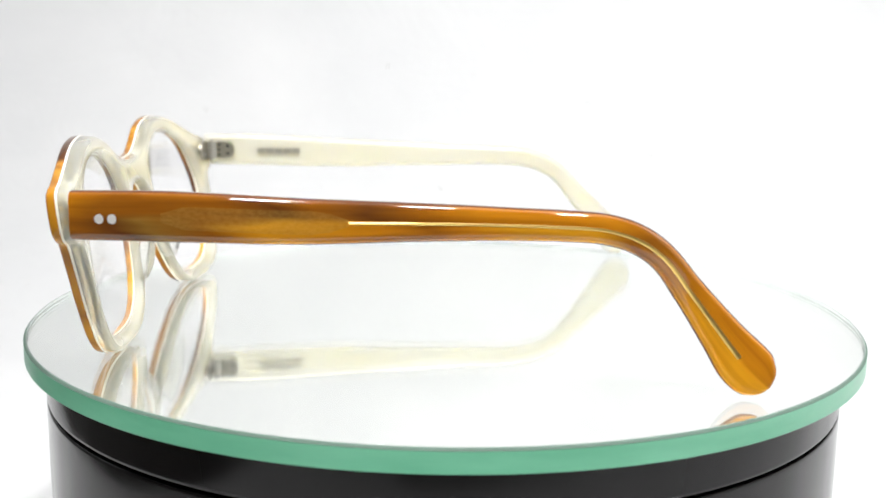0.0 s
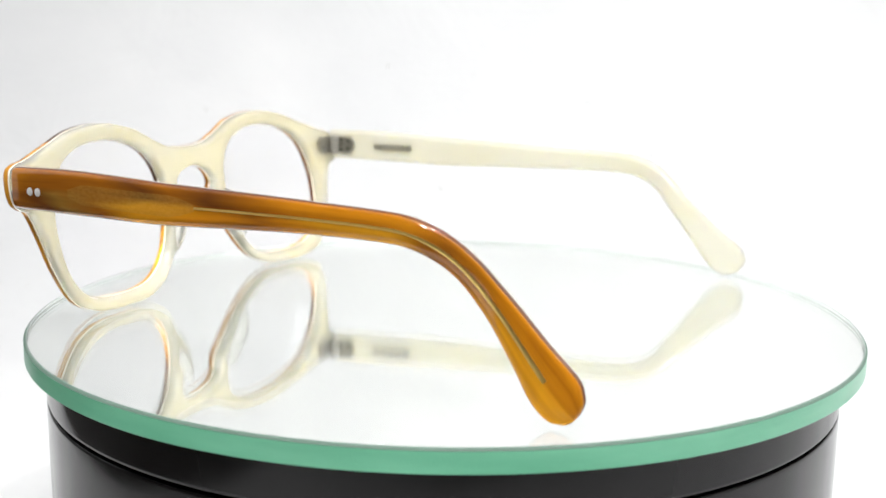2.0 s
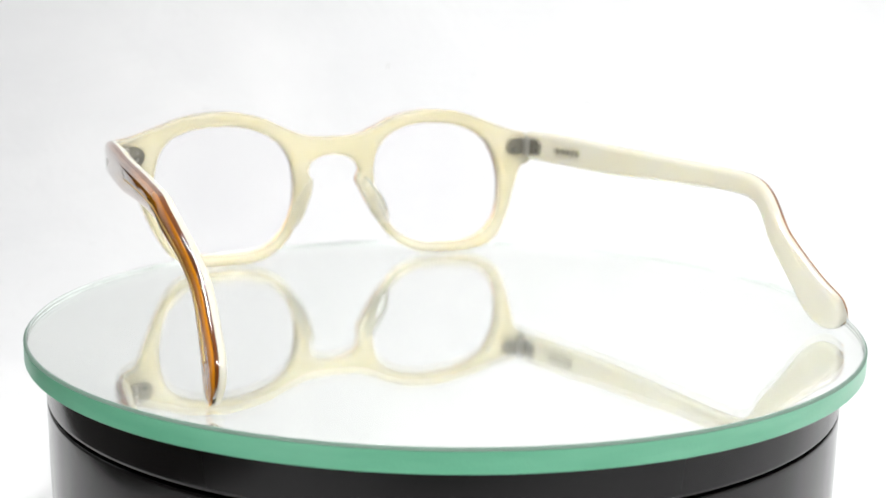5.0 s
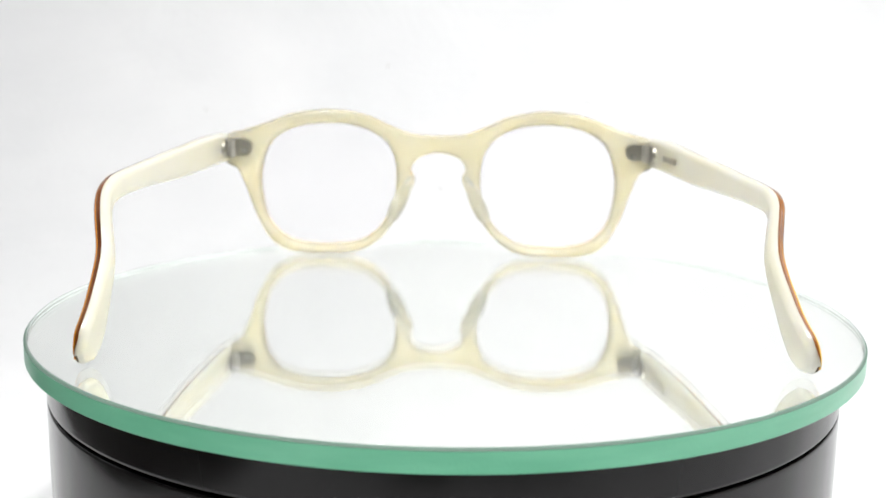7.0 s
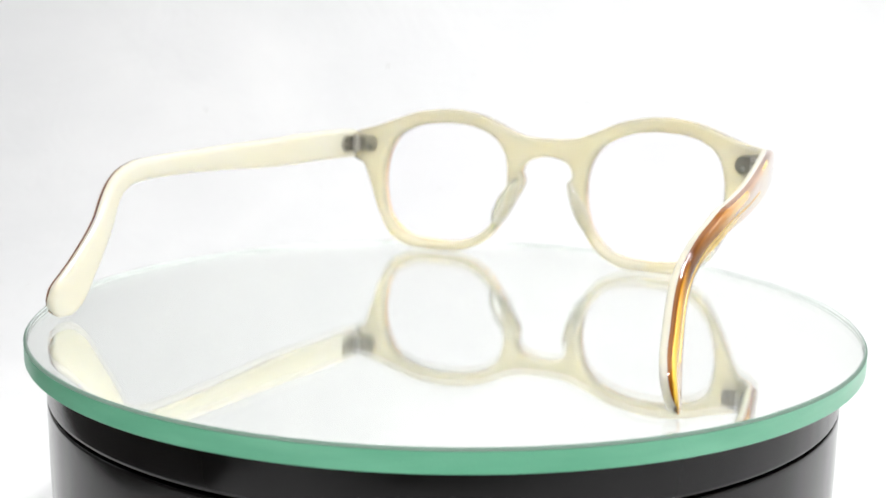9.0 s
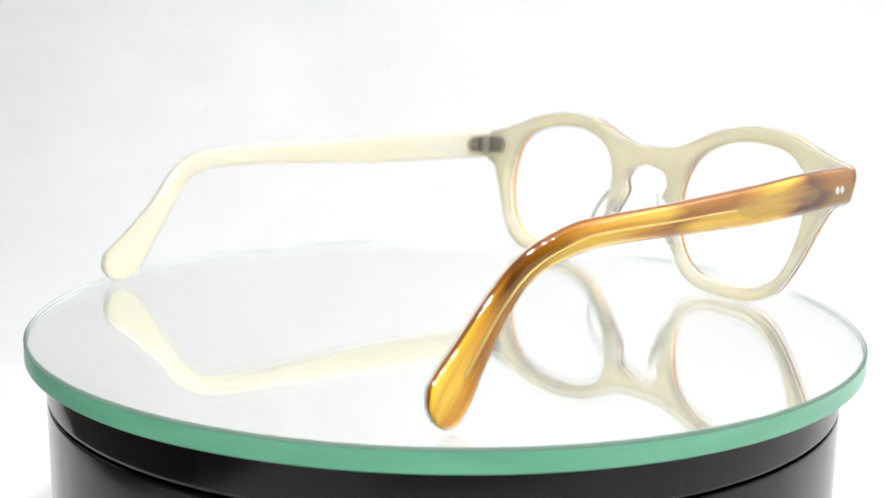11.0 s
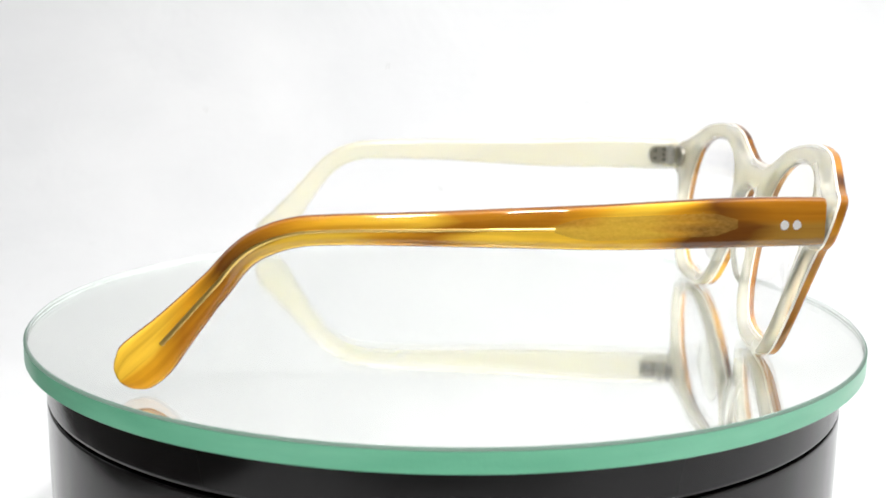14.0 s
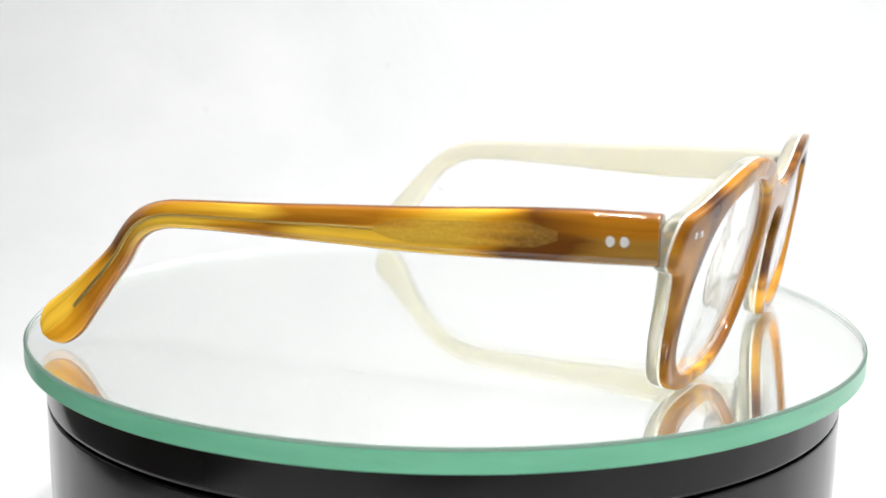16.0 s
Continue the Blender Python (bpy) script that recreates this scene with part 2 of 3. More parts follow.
def sweep():
    """Floor and back wall in one sheet, with a wide bend and soft creases."""
    rows = []
    for i in range(11):
        rows.append((-0.26 + i * 0.046, FLOOR_Z))
    for i in range(1, 13):
        a = radians(90 * i / 12)
        rows.append((0.20 + 0.28 * math.sin(a), FLOOR_Z + 0.28 * (1 - math.cos(a))))
    for i in range(1, 10):
        rows.append((0.48, FLOOR_Z + 0.28 + 0.05 * i))
    nx = 48
    bm = bmesh.new()
    grid = []
    for j, (y, z) in enumerate(rows):
        line = []
        for i in range(nx + 1):
            edge = -0.12 - 0.22 * (y + 0.4) / 0.9 if y < 0.4 else -0.32 - 0.5 * min(1.0, (z - FLOOR_Z) / 0.3)
            x = edge + (0.5 - edge) * i / nx
            up = max(0.0, z - FLOOR_Z) / 0.6
            w = noise.noise((x * 5, y * 5, z * 5)) * 0.009 * up + noise.noise((x * 13 + 7, z * 9, y * 9)) * 0.004 * up
            line.append(bm.verts.new((x, y + w, z)))
        grid.append(line)
    for a, b in zip(grid, grid[1:]):
        for i in range(nx):
            bm.faces.new((a[i], a[i + 1], b[i + 1], b[i]))
    bm.normal_update()
    bmesh.ops.solidify(bm, geom=bm.faces[:], thickness=0.002)
    return tagged(part("backdrop", bm, CLOTH, angle=3.0), "white creased cloth sweep under and behind the turntable", kind="structure")


sweep()
TOP = 0.70
sheet("wall_east", [(0.5, -0.40, FLOOR_Z + 0.004), (0.5, 0.52, FLOOR_Z + 0.004), (0.5, 0.52, TOP), (0.5, -0.40, TOP)], [(0, 1, 2, 3)], CLOTH, "white cloth side of the photo booth")
sheet("wall_booth_west", [(-0.6, -0.10, FLOOR_Z + 0.004), (-0.6, 0.52, FLOOR_Z + 0.004), (-0.6, 0.52, TOP), (-0.6, -0.10, TOP)], [(0, 1, 2, 3)], CLOTH, "white cloth side of the photo booth")
sheet("ceiling", [(-0.6, -0.55, TOP), (0.5, -0.55, TOP), (0.5, 0.52, TOP), (-0.6, 0.52, TOP)], [(0, 1, 2, 3)], CLOTH, "white cloth roof of the photo booth")


def block(name, lo, hi, material, label):
    bm = bmesh.new()
    box(bm, lo, hi)
    return tagged(part(name, bm, material, smooth=False), label, kind="structure")


block("counter", (-0.9, -0.5, -0.95), (0.9, 0.8, FLOOR_Z - 0.004), DARK, "dark counter under the white cloth")
block("floor", (-1.6, -1.8, -1.0), (1.6, 1.2, -0.951), ROOM, "plain grey floor of the room")
block("wall_north", (-1.6, 1.2, -1.0), (1.6, 1.25, 1.6), ROOM, "plain grey wall of the room")
block("wall_south", (-1.6, -1.85, -1.0), (1.6, -1.8, 1.6), ROOM, "plain grey wall of the room")
block("wall_west", (-1.65, -1.85, -1.0), (-1.6, 1.25, 1.6), ROOM, "plain grey wall of the room")
block("wall_far_east", (1.6, -1.85, -1.0), (1.65, 1.25, 1.6), ROOM, "plain grey wall of the room")
block("room_ceiling", (-1.65, -1.85, 1.6), (1.65, 1.25, 1.65), ROOM, "plain grey ceiling of the room")


# ---- turntable and mirror ----
def build_turntable():
    base = tagged(new("turntable"), "glossy black plastic display turntable on the white cloth", "turntable")
    base.location = (0, 0, FLOOR_Z + 0.001)
    h = -(FLOOR_Z + 0.001)
    body = solid([(0.0931, h - 0.0148), (0.0952, h - 0.0149), (0.0957, h - 0.0151), (0.0958, h - 0.0154), (0.0958, h - 0.0158), (0.0958, h - 0.03), (0.0953, 0.004), (0.0941, 0.0)])
    part("body", body, BLACK, base, "glossy black drum")
    part("seam", solid([(0.0941, h - 0.0140), (0.0941, h - 0.0148)]), GROOVE, base, "dark gap under the platter")
    platter = part("platter", solid([(0.0951, h - 0.00475), (0.0956, h - 0.0048), (0.0958, h - 0.0051), (0.0958, h - 0.0055), (0.0958, h - 0.0136), (0.0958, h - 0.0140), (0.0956, h - 0.0143), (0.0952, h - 0.0144), (0.0942, h - 0.0144)]),
                   BLACK, base, "turning black rim of the turntable")
    return base, platter


def build_mirror():
    disc = tagged(new("mirror_disc"), "round thick glass mirror with green ground edge on turntable", "mirror")
    plate_mesh, rings = lathe([(0.0999, 0.0), (0.1000, -0.0001)], 256)
    plate_mesh.faces.new(rings[0])
    part("glass", plate_mesh, GLASS, disc, "clear glass plate").visible_shadow = False
    part("silvering", solid([(0.10002, -0.0040), (0.10002, -0.0046)], 256), SILVERING, disc, "silvered back")
    part("back_paint", solid([(0.09999, -0.00462), (0.09990, -0.0047)], 256), DARK, disc, "dark paint under the silver")
    part("ground_edge", ring_solid([(0.10005, -0.0006), (0.1004, -0.0006), (0.1004, -0.0045), (0.1002, -0.0047), (0.10005, -0.0047)], 256), EDGE, disc, "green ground glass edge")
    # added opaque rings: the dark lines refraction shows in the rim, put into colour
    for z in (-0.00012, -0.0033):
        part("edge_line", ring_solid([(0.09965, z), (0.0998, z), (0.0998, z - 0.0004), (0.09965, z - 0.0004)], 256), EDGE_LINE, disc, "added dark ring, painted for the line refraction shows in the rim")
    part("edge_lining", ring_solid([(0.0998, -0.0003), (0.10002, -0.0003), (0.10002, -0.00365), (0.0998, -0.00365)], 256), LINING, disc, "pale inner side of the rim")
    part("arris", ring_solid([(0.0998, 0.0), (0.1004, -0.00055), (0.10005, -0.00058), (0.0997, -0.0001)], 256), ARRIS, disc, "grey-green bevel of the rim")
    return disc


turntable, platter = build_turntable()
mirror_disc = build_mirror()

# ---- eyeglasses ----
glasses = tagged(new("eyeglasses"), "amber and ivory acetate eyeglasses standing open on the mirror", "eyeglasses")
X0 = -1.7


def bend(u, z, d):
    """A point of the front: u across, z up, d behind its face, in millimetres."""
    twist = 0.4 - 0.032 * u + z * (0.015 + 0.00125 * u) - 0.08 * max(0.0, u - 45)
    return Vector(((u + X0) * MM, (73.6 + 0.185 * z + twist - 8.7e-4 * u * u - d) * MM, z * MM))


HALF = [(0, 37.3), (8, 37.8), (14, 39.8), (23, 43.6), (34, 45.3), (45, 44.2), (54, 41.2), (61, 38.8), (64.8, 37.9), (66.8, 36.8), (67.6, 34.4), (67.6, 31.2),
        (66.8, 28.9), (65.2, 27.6), (62.9, 26.3), (60.2, 20.5), (56.9, 12), (52, 4.2), (44.8, 0.7), (34, 0.2), (26, 0.8), (19, 4.3), (13.5, 11),
        (9.2, 19), (7.4, 23.6), (8.5, 27), (6, 30.3), (0, 31.7)]
EYE_HALF = [(55.5, 26), (55.0, 17.3), (52.2, 9.6), (45.5, 4.4), (34, 3.2), (24.2, 4.6), (17.4, 10.0), (13.7, 19.0), (13.9, 29.3), (18, 36), (26, 39.8), (36, 40.7),
            (46, 39.1), (52.7, 34.5)]


def ccw(loop):
    return loop if area2(loop) > 0 else loop[::-1]


OUTER = ccw(spline(HALF + [(-u, z) for u, z in HALF[-2:0:-1]], 6, True))
EYES = [ccw(spline([(s * u, z) for u, z in EYE_HALF], 8, True)) for s in (-1, 1)]


def front_layer(levels):
    """A slab of the front with rounded rims; levels are (depth, inset of the outline, inset of the eyes), front to back."""
    bm = bmesh.new()
    ends = [[], []]
    for loop, sign in ((OUTER, 1), (EYES[0], -1), (EYES[1], -1)):
        rings = [[bm.verts.new(bend(p.x, p.y, d)) for p in inset(loop, sign * (k if sign > 0 else e))] for d, k, e in levels]
        n = len(loop)
        for a, b in zip(rings, rings[1:]):
            for i in range(n):
                bm.faces.new((a[i], a[(i + 1) % n], b[(i + 1) % n], b[i]))
        ends[0].append(rings[0])
        ends[1].append(rings[-1])
    for group in ends:
        edges = []
        for ring in group:
            for i, v in enumerate(ring):
                edges.append(bm.edges.get((v, ring[(i + 1) % len(ring)])))
        bmesh.ops.triangle_fill(bm, use_beauty=True, use_dissolve=False, edges=edges)
    return bm


front = part("front", front_layer([(2.35, 0.0, 0.0), (2.6, 0.0, 0.1), (3.6, 0.05, 0.35), (4.3, 0.2, 0.7), (4.7, 0.5, 1.1), (4.9, 0.9, 1.5), (4.95, 1.1, 1.75)]), CLEAR, glasses, "clear ivory back layer of the front", angle=0.9)
part("white_layer", front_layer([(1.86, 0.02, 0.02), (2.33, 0.02, 0.02)]), WHITE, front, "thin cream middle layer")
part("amber_layer", front_layer([(0.0, 1.3, 1.3), (0.03, 0.95, 0.95), (0.14, 0.55, 0.55), (0.36, 0.2, 0.2), (0.7, 0.02, 0.02), (1.84, 0.0, 0.0)]), AMBER_F, front, "mottled amber face of the front", angle=0.9)


def build_lens(side):
    loop = inset(EYES[0 if side < 0 else 1], -0.45)
    cx, cz = side * 34.8, 22.3
    bm = bmesh.new()
    faces = []
    for d, out in ((1.6, 1), (3.5, -1)):
        rings = []
        for k in range(1, 9):
            f = k / 8
            rings.append([bm.verts.new(bend(cx + (p.x - cx) * f, cz + (p.y - cz) * f, d - 1.3 * (1 - f * f))) for p in loop])
        c = bm.verts.new(bend(cx, cz, d - 1.3))
        n = len(loop)
        for i in range(n):
            bm.faces.new((c, rings[0][i], rings[0][(i + 1) % n]))
        for a, b in zip(rings, rings[1:]):
            for i in range(n):
                bm.faces.new((a[i], a[(i + 1) % n], b[(i + 1) % n], b[i]))
        faces.append(rings[-1])
    a, b = faces
    n = len(a)
    for i in range(n):
        bm.faces.new((a[i], a[(i + 1) % n], b[(i + 1) % n], b[i]))
    ob = part("lens", bm, LENS, glasses, "clear lens")
    ob.visible_shadow = False


def build_pad(side):
    bm = bmesh.new()
    bmesh.ops.create_uvsphere(bm, u_segments=28, v_segments=16, radius=1.0)
    for v in bm.verts:
        t = v.co.z
        fat = 1.0 - 0.22 * t
        v.co = Vector((v.co.x * 1.9 * fat, v.co.y * 3.2 * fat, t * 8.4))
    m = Matrix.Translation(bend(side * 12.0, 17.4, 5.6)) @ Matrix.Rotation(radians(side * -25), 4, "Y") @ Matrix.Rotation(radians(side * 30), 4, "Z") @ Matrix.Diagonal((MM, MM, MM, 1))
    bm.transform(m)
    part("nose_pad", bm, PAD, glasses, "clear grey nose pad")


# stations of a temple: y and z of its middle line, height, x of its outer face, thickness
STATIONS = [(71.5, 33.4, 9.0, 69.1, 4.0), (71.0, 33.4, 9.2, 69.2, 4.1), (60, 33.4, 9.5, 70.2, 4.0), (48, 33.2, 9.4, 71.1, 3.9), (30, 32.7, 8.7, 72.3, 3.8), (10, 32.7, 7.4, 73.3, 3.7),
            (-8, 32.6, 6.3, 74.0, 3.7), (-20, 32.4, 5.9, 74.4, 3.7), (-27.5, 31.8, 5.8, 74.6, 3.7), (-33.6, 29.7, 5.7, 74.7, 3.6), (-38.6, 26.0, 5.6, 74.6, 3.6),
            (-43.8, 19.6, 6.3, 73.8, 3.5), (-49.6, 12.0, 8.3, 73.1, 3.4), (-53.3, 7.3, 10.1, 72.9, 3.3), (-55.8, 4.8, 9.9, 72.9, 3.2), (-57.3, 3.5, 7.8, 72.8, 2.9), (-58.2, 2.7, 5.2, 72.7, 2.4), (-58.6, 2.35, 2.0, 72.6, 1.9)]


def between(rows, y):
    """The value at y of a smooth line through (y, value) rows that run from the front backwards."""
    last = len(rows) - 1

    def slope(i):
        a, b = rows[max(i - 1, 0)], rows[min(i + 1, last)]
        return (b[1] - a[1]) / (b[0] - a[0])

    for i in range(last):
        (y0, a), (y1, b) = rows[i], rows[i + 1]
        if y >= y1 or i == last - 1:
            w = y1 - y0
            f = min(1.0, max(0.0, (y - y0) / w))
            return a * (2 * f ** 3 - 3 * f * f + 1) + b * (3 * f * f - 2 * f ** 3) + w * (slope(i) * (f ** 3 - 2 * f * f + f) + slope(i + 1) * (f ** 3 - f * f))


def temple_frames(sag, sway, drop):
    five = []
    n = len(STATIONS)
    for i in range(n - 1):
        for s in range(6):
            t = s / 6
            row = []
            for c in range(5):
                a, b, d, e = (STATIONS[min(max(i + j, 0), n - 1)][c] for j in (-1, 0, 1, 2))
                if i == 0 or i == 1:
                    row.append(b + (d - b) * t)
                else:
                    row.append(0.5 * (2 * b + (d - a) * t + (2 * a - 5 * b + 4 * d - e) * t * t + (3 * b - a - 3 * d + e) * t ** 3))
            five.append(row)
    five.append(list(STATIONS[-1]))
    for r in five:
        r[1] += sag * max(0.0, min(1.0, (68 - r[0]) / 70)) * max(0.0, min(1.0, (r[0] + 58) / 25))
    for r in five:
        r[3] += between(sway, r[0])
        low = max(0.0, min(1.0, (-42 - r[0]) / 13))
        r[0], r[1] = r[0] + drop[0] * low, r[1] + drop[1] * low
    out = []
    for i, r in enumerate(five):
        a, b = five[max(i - 1, 0)], five[min(i + 1, len(five) - 1)]
        t = Vector((b[0] - a[0], b[1] - a[1])).normalized()
        out.append((r, Vector((-t.y, t.x)) * -1))
    return out


WIRE = [(20.5, 0.75), (-25, 0.95), (-40, 1.5), (-53.0, 1.7)]
ROUND = ((0, 1.8), (0.06, 1.35), (0.2, 0.95), (0.42, 0.6), (0.75, 0.3), (1.15, 0.1), (1.6, 0.0))
CROWN = ((0, 2.1), (0.04, 1.6), (0.13, 1.15), (0.28, 0.76), (0.5, 0.47), (0.78, 0.27))
SHOULDER = ((0, 0.27), (0.25, 0.13), (0.5, 0.04), (0.8, 0.0))


def unwrap(bm, place):
    """Lays the texture out along the temple: decimetres from the front, share of its height."""
    layer = bm.loops.layers.uv.new("along_temple")
    for f in bm.faces:
        for l in f.loops:
            l[layer].uv = place[l.vert]


def temple_layer(frames, side, d0, d1, rim0, rim1):
    """The part of a temple from d0 to d1 of its thickness, outer face first; rims are (depth, inset) in millimetres."""
    bm = bmesh.new()
    rings, place, run = [], {}, 0.0
    for i, ((y, z, h, x, th), nrm) in enumerate(frames):
        prof = []
        run += math.hypot(y - frames[i - 1][0][0], z - frames[i - 1][0][1]) if i else 0.0
        a, b = d0 * th, d1 * th
        fit = min(1.0, (b - a) / (rim0[-1][0] + 0.04))
        left = [(a + k * fit, c) for k, c in rim0]
        right = [(b - k, c) for k, c in reversed(rim1)]
        for k, c in left + right:
            prof.append((k, h / 2 - min(c, h * 0.4)))
        pts = prof + [(k, -v) for k, v in reversed(prof)]
        ring = []
        for k, v in pts:
            ring.append(bm.verts.new(((side * (x - k) + X0) * MM, (y + nrm.x * v) * MM, (z + nrm.y * v) * MM)))
            place[ring[-1]] = (run * 0.01, 0.5 + v / h)
        rings.append(ring)
    n = len(rings[0])
    for a, b in zip(rings, rings[1:]):
        for i in range(n):
            bm.faces.new((a[i], a[(i + 1) % n], b[(i + 1) % n], b[i]))
    bm.faces.new(rings[0])
    bm.faces.new(rings[-1])
    unwrap(bm, place)
    return bm


def strip(frames, side, y0, y1, half, lift, depth, paddle=None):
    """A flat wire on the outer face along the middle line; the paddle (y0, y1, half height) is its wide end."""
    bm = bmesh.new()
    rings, place, run = [], {}, 0.0
    for i, ((y, z, h, x, th), nrm) in enumerate(frames):
        run += math.hypot(y - frames[i - 1][0][0], z - frames[i - 1][0][1]) if i else 0.0
        if not y1 <= y <= y0:
            continue
        w, core = half * (1.0 if paddle else between(WIRE, y)), 0.8 if paddle else 0.35
        if paddle and paddle[0] >= y >= paddle[1]:
            w = half + (paddle[2] - half) * min(1.0, min(paddle[0] - y, y - paddle[1]) / 6.0)
        ring = []
        for k, v in ((lift * 0.3, -w), (lift, -w * core), (lift, w * core), (lift * 0.3, w), (-depth, w), (-depth, -w)):
            ring.append(bm.verts.new(((side * (x + k) + X0) * MM, (y + nrm.x * v) * MM, (z + nrm.y * v) * MM)))
            place[ring[-1]] = (run * 0.01, 0.5 + v / h)
        rings.append(ring)
    for a, b in zip(rings, rings[1:]):
        for i in range(6):
            bm.faces.new((a[i], a[(i + 1) % 6], b[(i + 1) % 6], b[i]))
    bm.faces.new(rings[0])
    bm.faces.new(rings[-1])
    unwrap(bm, place)
    return bm


def pin(place, axis, radius, length, dome=0.12, n=20):
    bm, rings = lathe([(radius * 0.05, length), (radius * 0.6, length - dome * 0.25 * radius), (radius, length - dome * radius), (radius, 0.0)], n)
    bm.faces.new(rings[0])
    bm.faces.new(rings[-1])
    bm.transform(Matrix.Translation(place) @ Vector(axis).to_track_quat("Z", "Y").to_matrix().to_4x4())
    return bm


def build_temple(side, amber, sag, sway, drop, label):
    frames = temple_frames(sag, sway, drop)
    t = part("temple", temple_layer(frames, side, 0.475, 1.0, ((0, 0.0),), ROUND), IVORY, glasses, "ivory inner layer of the temple", angle=0.9)
    part("amber_layer", temple_layer(frames, side, 0.0, 0.22, CROWN, ((0, 0.27),)), amber, t, label, angle=0.9)
    part("brown_layer", temple_layer(frames, side, 0.225, 0.47, SHOULDER, ((0, 0.0),)), EDGE_L if side < 0 else EDGE_R, t, "brown laminate under the amber", angle=0.9)
    part("core_wire", strip(frames, side, 20.5, -53.6, 0.28, 0.14, 0.5), BRASS, t, "brass core wire")
    part("core_paddle", strip(frames, side, 56.0, 19.0, 0.3, 0.03, 0.5, (56.0, 19.0, 2.2)), PADDLE_L if side < 0 else PADDLE_R, t, "wide end of the core under the amber")
    for y in (65.8, 63.4):
        k = next(i for i, f in enumerate(frames) if f[0][0] < y)
        (ya, za, _, xa, _), (yb, zb, _, xb, _) = frames[k - 1][0], frames[k][0]
        f = (ya - y) / (ya - yb)
        x, z = xa + (xb - xa) * f, za + (zb - za) * f
        part("rivet", pin(((side * (x - 0.5) + X0) * MM, y * MM, (z - 0.4) * MM), (side, 0, 0), 0.92 * MM, 0.64 * MM), SILVER_PIN, t, "polished rivet head")
    return t


def plate(w, h, t, round_end):
    """A leaf of a hinge in its own plane: x across, z up, one end round."""
    bm = bmesh.new()
    out = [(0, -h / 2), (w - round_end, -h / 2)]
    for i in range(9):
        a = radians(-90 + 180 * i / 8)
        out.append((w - round_end + round_end * math.cos(a), h / 2 * math.sin(a)))
    out += [(w - round_end, h / 2), (0, h / 2)]
    uniq = []
    for p in out:
        if not uniq or (Vector(p) - Vector(uniq[-1])).length > 1e-6:
            uniq.append(p)
    a = [bm.verts.new((x, 0, z)) for x, z in uniq]
    b = [bm.verts.new((x * 0.985, -t, z * 0.95)) for x, z in uniq]
    bm.faces.new(a)
    bm.faces.new(b)
    for i in range(len(a)):
        j = (i + 1) % len(a)
        bm.faces.new((a[i], a[j], b[j], b[i]))
    return bm


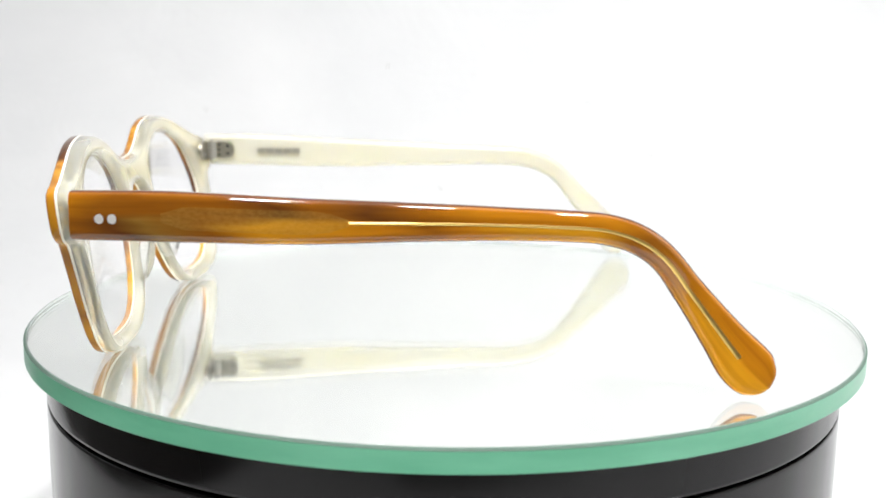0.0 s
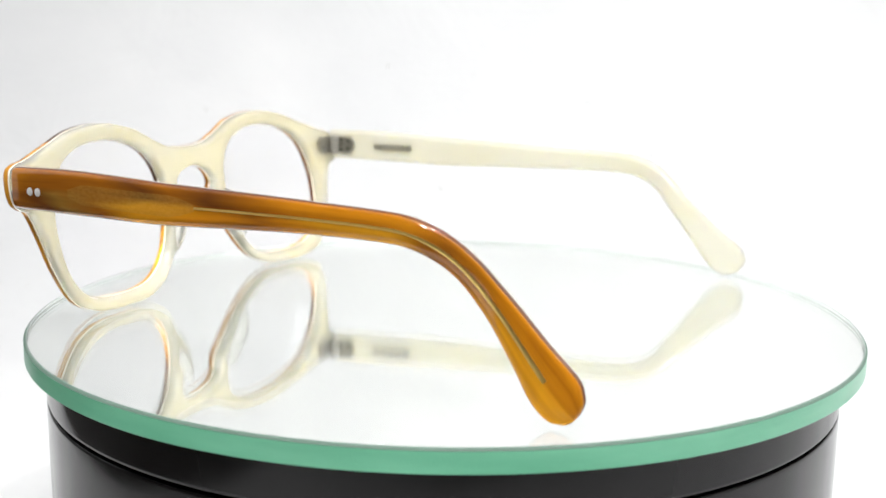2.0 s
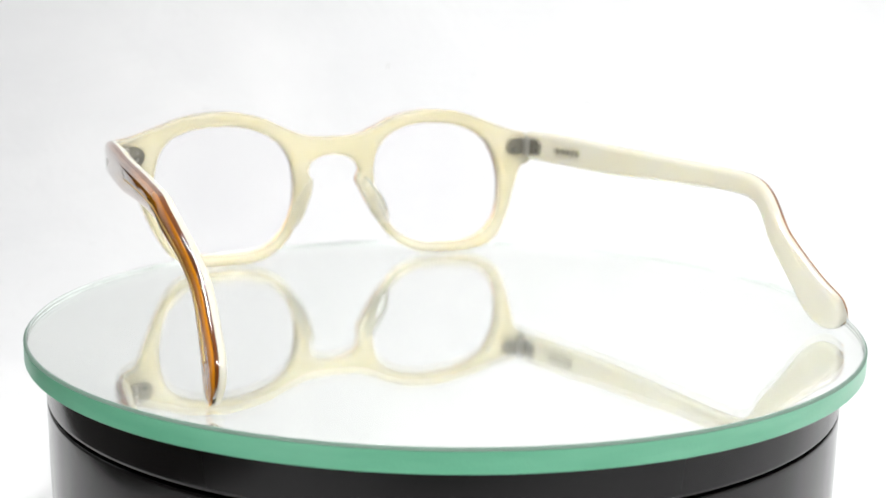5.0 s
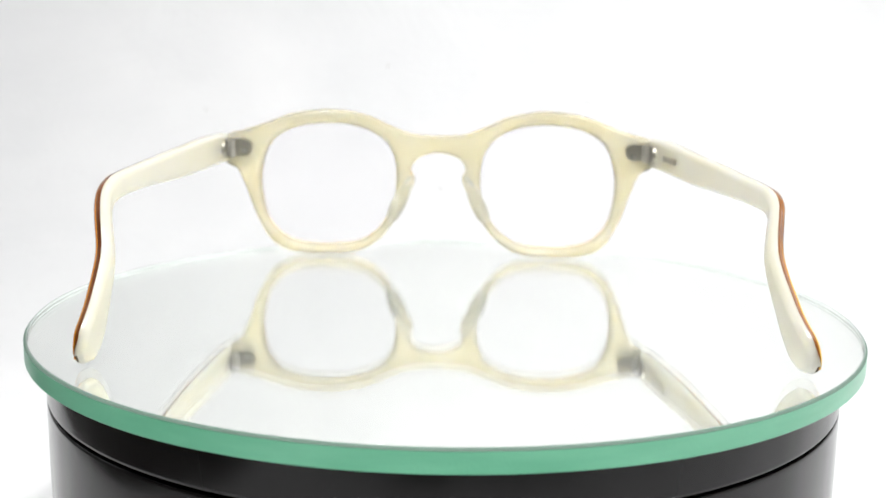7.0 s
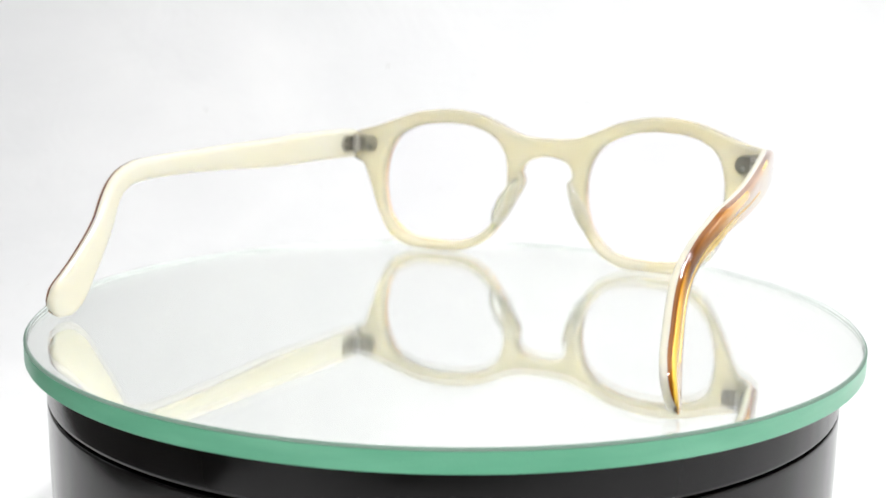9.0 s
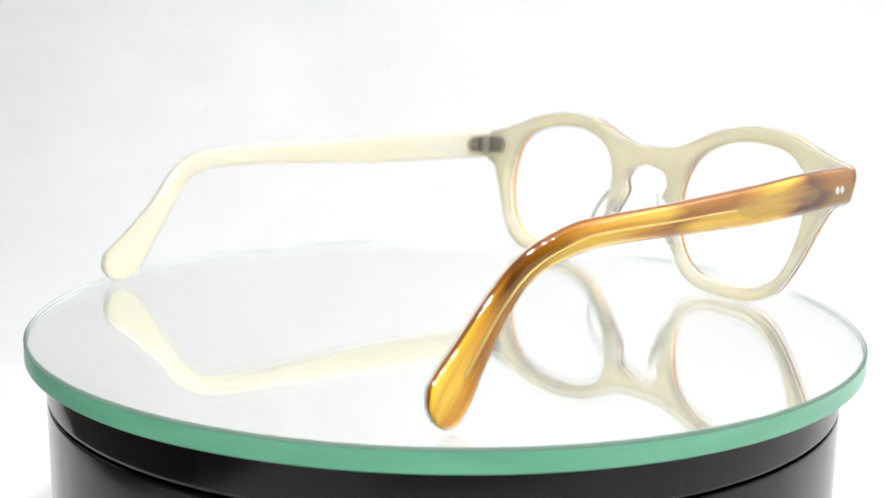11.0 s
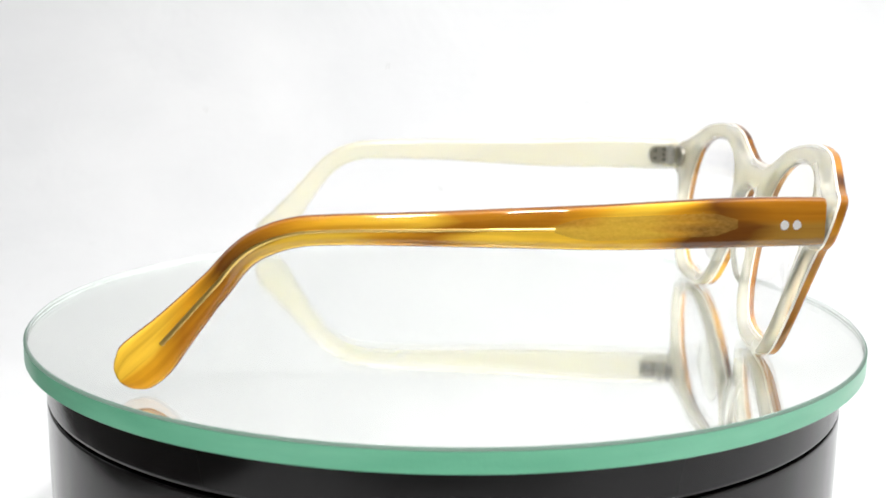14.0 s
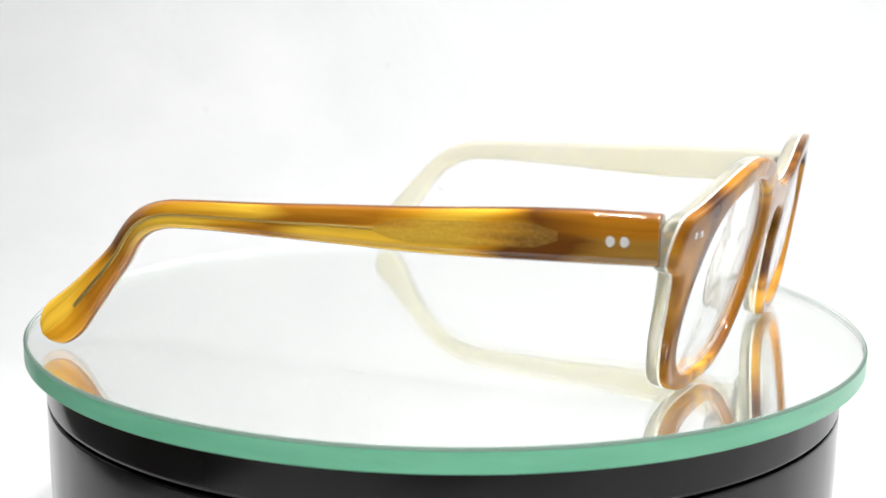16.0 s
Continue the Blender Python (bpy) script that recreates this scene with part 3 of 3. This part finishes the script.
def build_hinge(side):
    """Five-knuckle hinge in the corner between front and temple."""
    knuckle = Vector(((side * 64.4 + X0) * MM, 69.0 * MM, 33.4 * MM))
    h = part("hinge", pin(knuckle + Vector((0, 0, -3.1 * MM)), (0, 0, 1), 0.55 * MM, 6.3 * MM), STEEL, glasses, "steel hinge with its screw")
    for i in range(5):
        z = -2.6 + i * 1.06
        bm, r = lathe([(1.25 * MM, (z + 0.84) * MM), (1.45 * MM, (z + 0.74) * MM), (1.45 * MM, (z + 0.1) * MM), (1.25 * MM, z * MM)], 20)
        bm.faces.new(r[0])
        bm.faces.new(r[-1])
        bm.transform(Matrix.Translation(knuckle))
        part("knuckle", bm, BARREL, h)
    leaf = plate(6.0 * MM, 5.4 * MM, 0.9 * MM, 2.6 * MM)
    slope = Matrix.Rotation(radians(-6 * side), 4, "Z")
    leaf.transform(Matrix.Translation(bend(side * 64.2, 33.4, 5.0)) @ slope @ (Matrix.Diagonal((-1, 1, 1, 1)) if side > 0 else Matrix.Identity(4)))
    part("front_leaf", leaf, STEEL, h, "rounded steel leaf on the front")
    for dz in (-1.2, 1.2):
        part("rivet_seat", pin(bend(side * 60.7, 33.4 + dz, 5.75), (0, -1, 0), 0.85 * MM, 0.2 * MM), GROOVE, h, "dark ring round the rivet")
        part("rivet", pin(bend(side * 60.7, 33.4 + dz, 5.75), (0, -1, 0), 0.6 * MM, 0.4 * MM), BARREL, h)
    arm = plate(6.2 * MM, 5.2 * MM, 0.9 * MM, 2.2 * MM)
    arm.transform(Matrix.Translation(((side * 66.1 + X0) * MM, 68.6 * MM, 33.4 * MM)) @ Matrix.Rotation(radians(-90), 4, "Z") @ (Matrix.Diagonal((1, -1, 1, 1)) if side < 0 else Matrix.Identity(4)))
    part("temple_leaf", arm, STEEL, h, "rounded steel leaf on the temple")
    for dy, dz in ((67.0, -1.5), (67.0, 0.0), (67.0, 1.5), (64.4, -1.1), (64.4, 1.1)):
        part("screw_hole", pin(((side * 65.3 + X0) * MM, dy * MM, (33.4 + dz) * MM), (-side, 0, 0), 0.42 * MM, 0.16 * MM), GROOVE, h, "small dark hole")
    for dz in (-1.1, 1.1):
        part("brass_pin", pin(bend(side * 65.9, 33.0 + dz, 4.8), (0, 1, 0), 0.42 * MM, 2.4 * MM), BRASS, h, "brass shank in the clear end piece")


for side in (-1, 1):
    build_lens(side)
    build_pad(side)
    build_hinge(side)
# how far each temple is bent outwards on its way back
SWAY_L = [(70.4, 0.0), (30, 0.0), (-5, 0.3), (-25, 0.7), (-33, 0.5), (-43, -1.6), (-50, -0.9), (-58.7, 0.3)]
SWAY_R = [(70.4, 0.0), (52, 0.6), (30, 1.2), (0, 2.3), (-22, 2.5), (-31, 1.8), (-41, -0.8), (-50, 1.3), (-58.7, 4.1)]
left = build_temple(-1, AMBER_L, 0.7, SWAY_L, (-0.6, 0.1), "glossy amber outer layer streaked with brown")
right = build_temple(1, AMBER_R, -0.7, SWAY_R, (-1.9, 0.2), "glossy honey amber outer layer with brown bands")

# stamped mark inside one temple: bars in place of writing
for i in range(5):
    y = 55.6 - i * 2.6
    bm = bmesh.new()
    inner = 66.2 + 0.083 * (61.2 - y) + X0
    box(bm, ((inner - 0.14) * MM, (y - 2.3) * MM, 32.3 * MM), ((inner + 0.4) * MM, y * MM, 33.8 * MM))
    part("stamp_bar", bm, STAMP, right, "dark stamped mark", smooth=False)
for side in (-1, 1):
    for du in (0.0, 2.3):
        part("rivet", pin(bend(side * (61.2 + du), 34.2, 0.35), (0, 1, 0), 0.7 * MM, 0.5 * MM), SILVER_PIN, front, "polished rivet head")


# ---- what moves: the platter turns with mirror and eyeglasses ----
def motions():
    for thing, x in ((glasses, 0.0), (mirror_disc, 0.0003), (platter, 0.0)):
        walk(thing, [(t, pose(x, 0, 0, 0, 0, a)) for t, a in TURN])


motions()
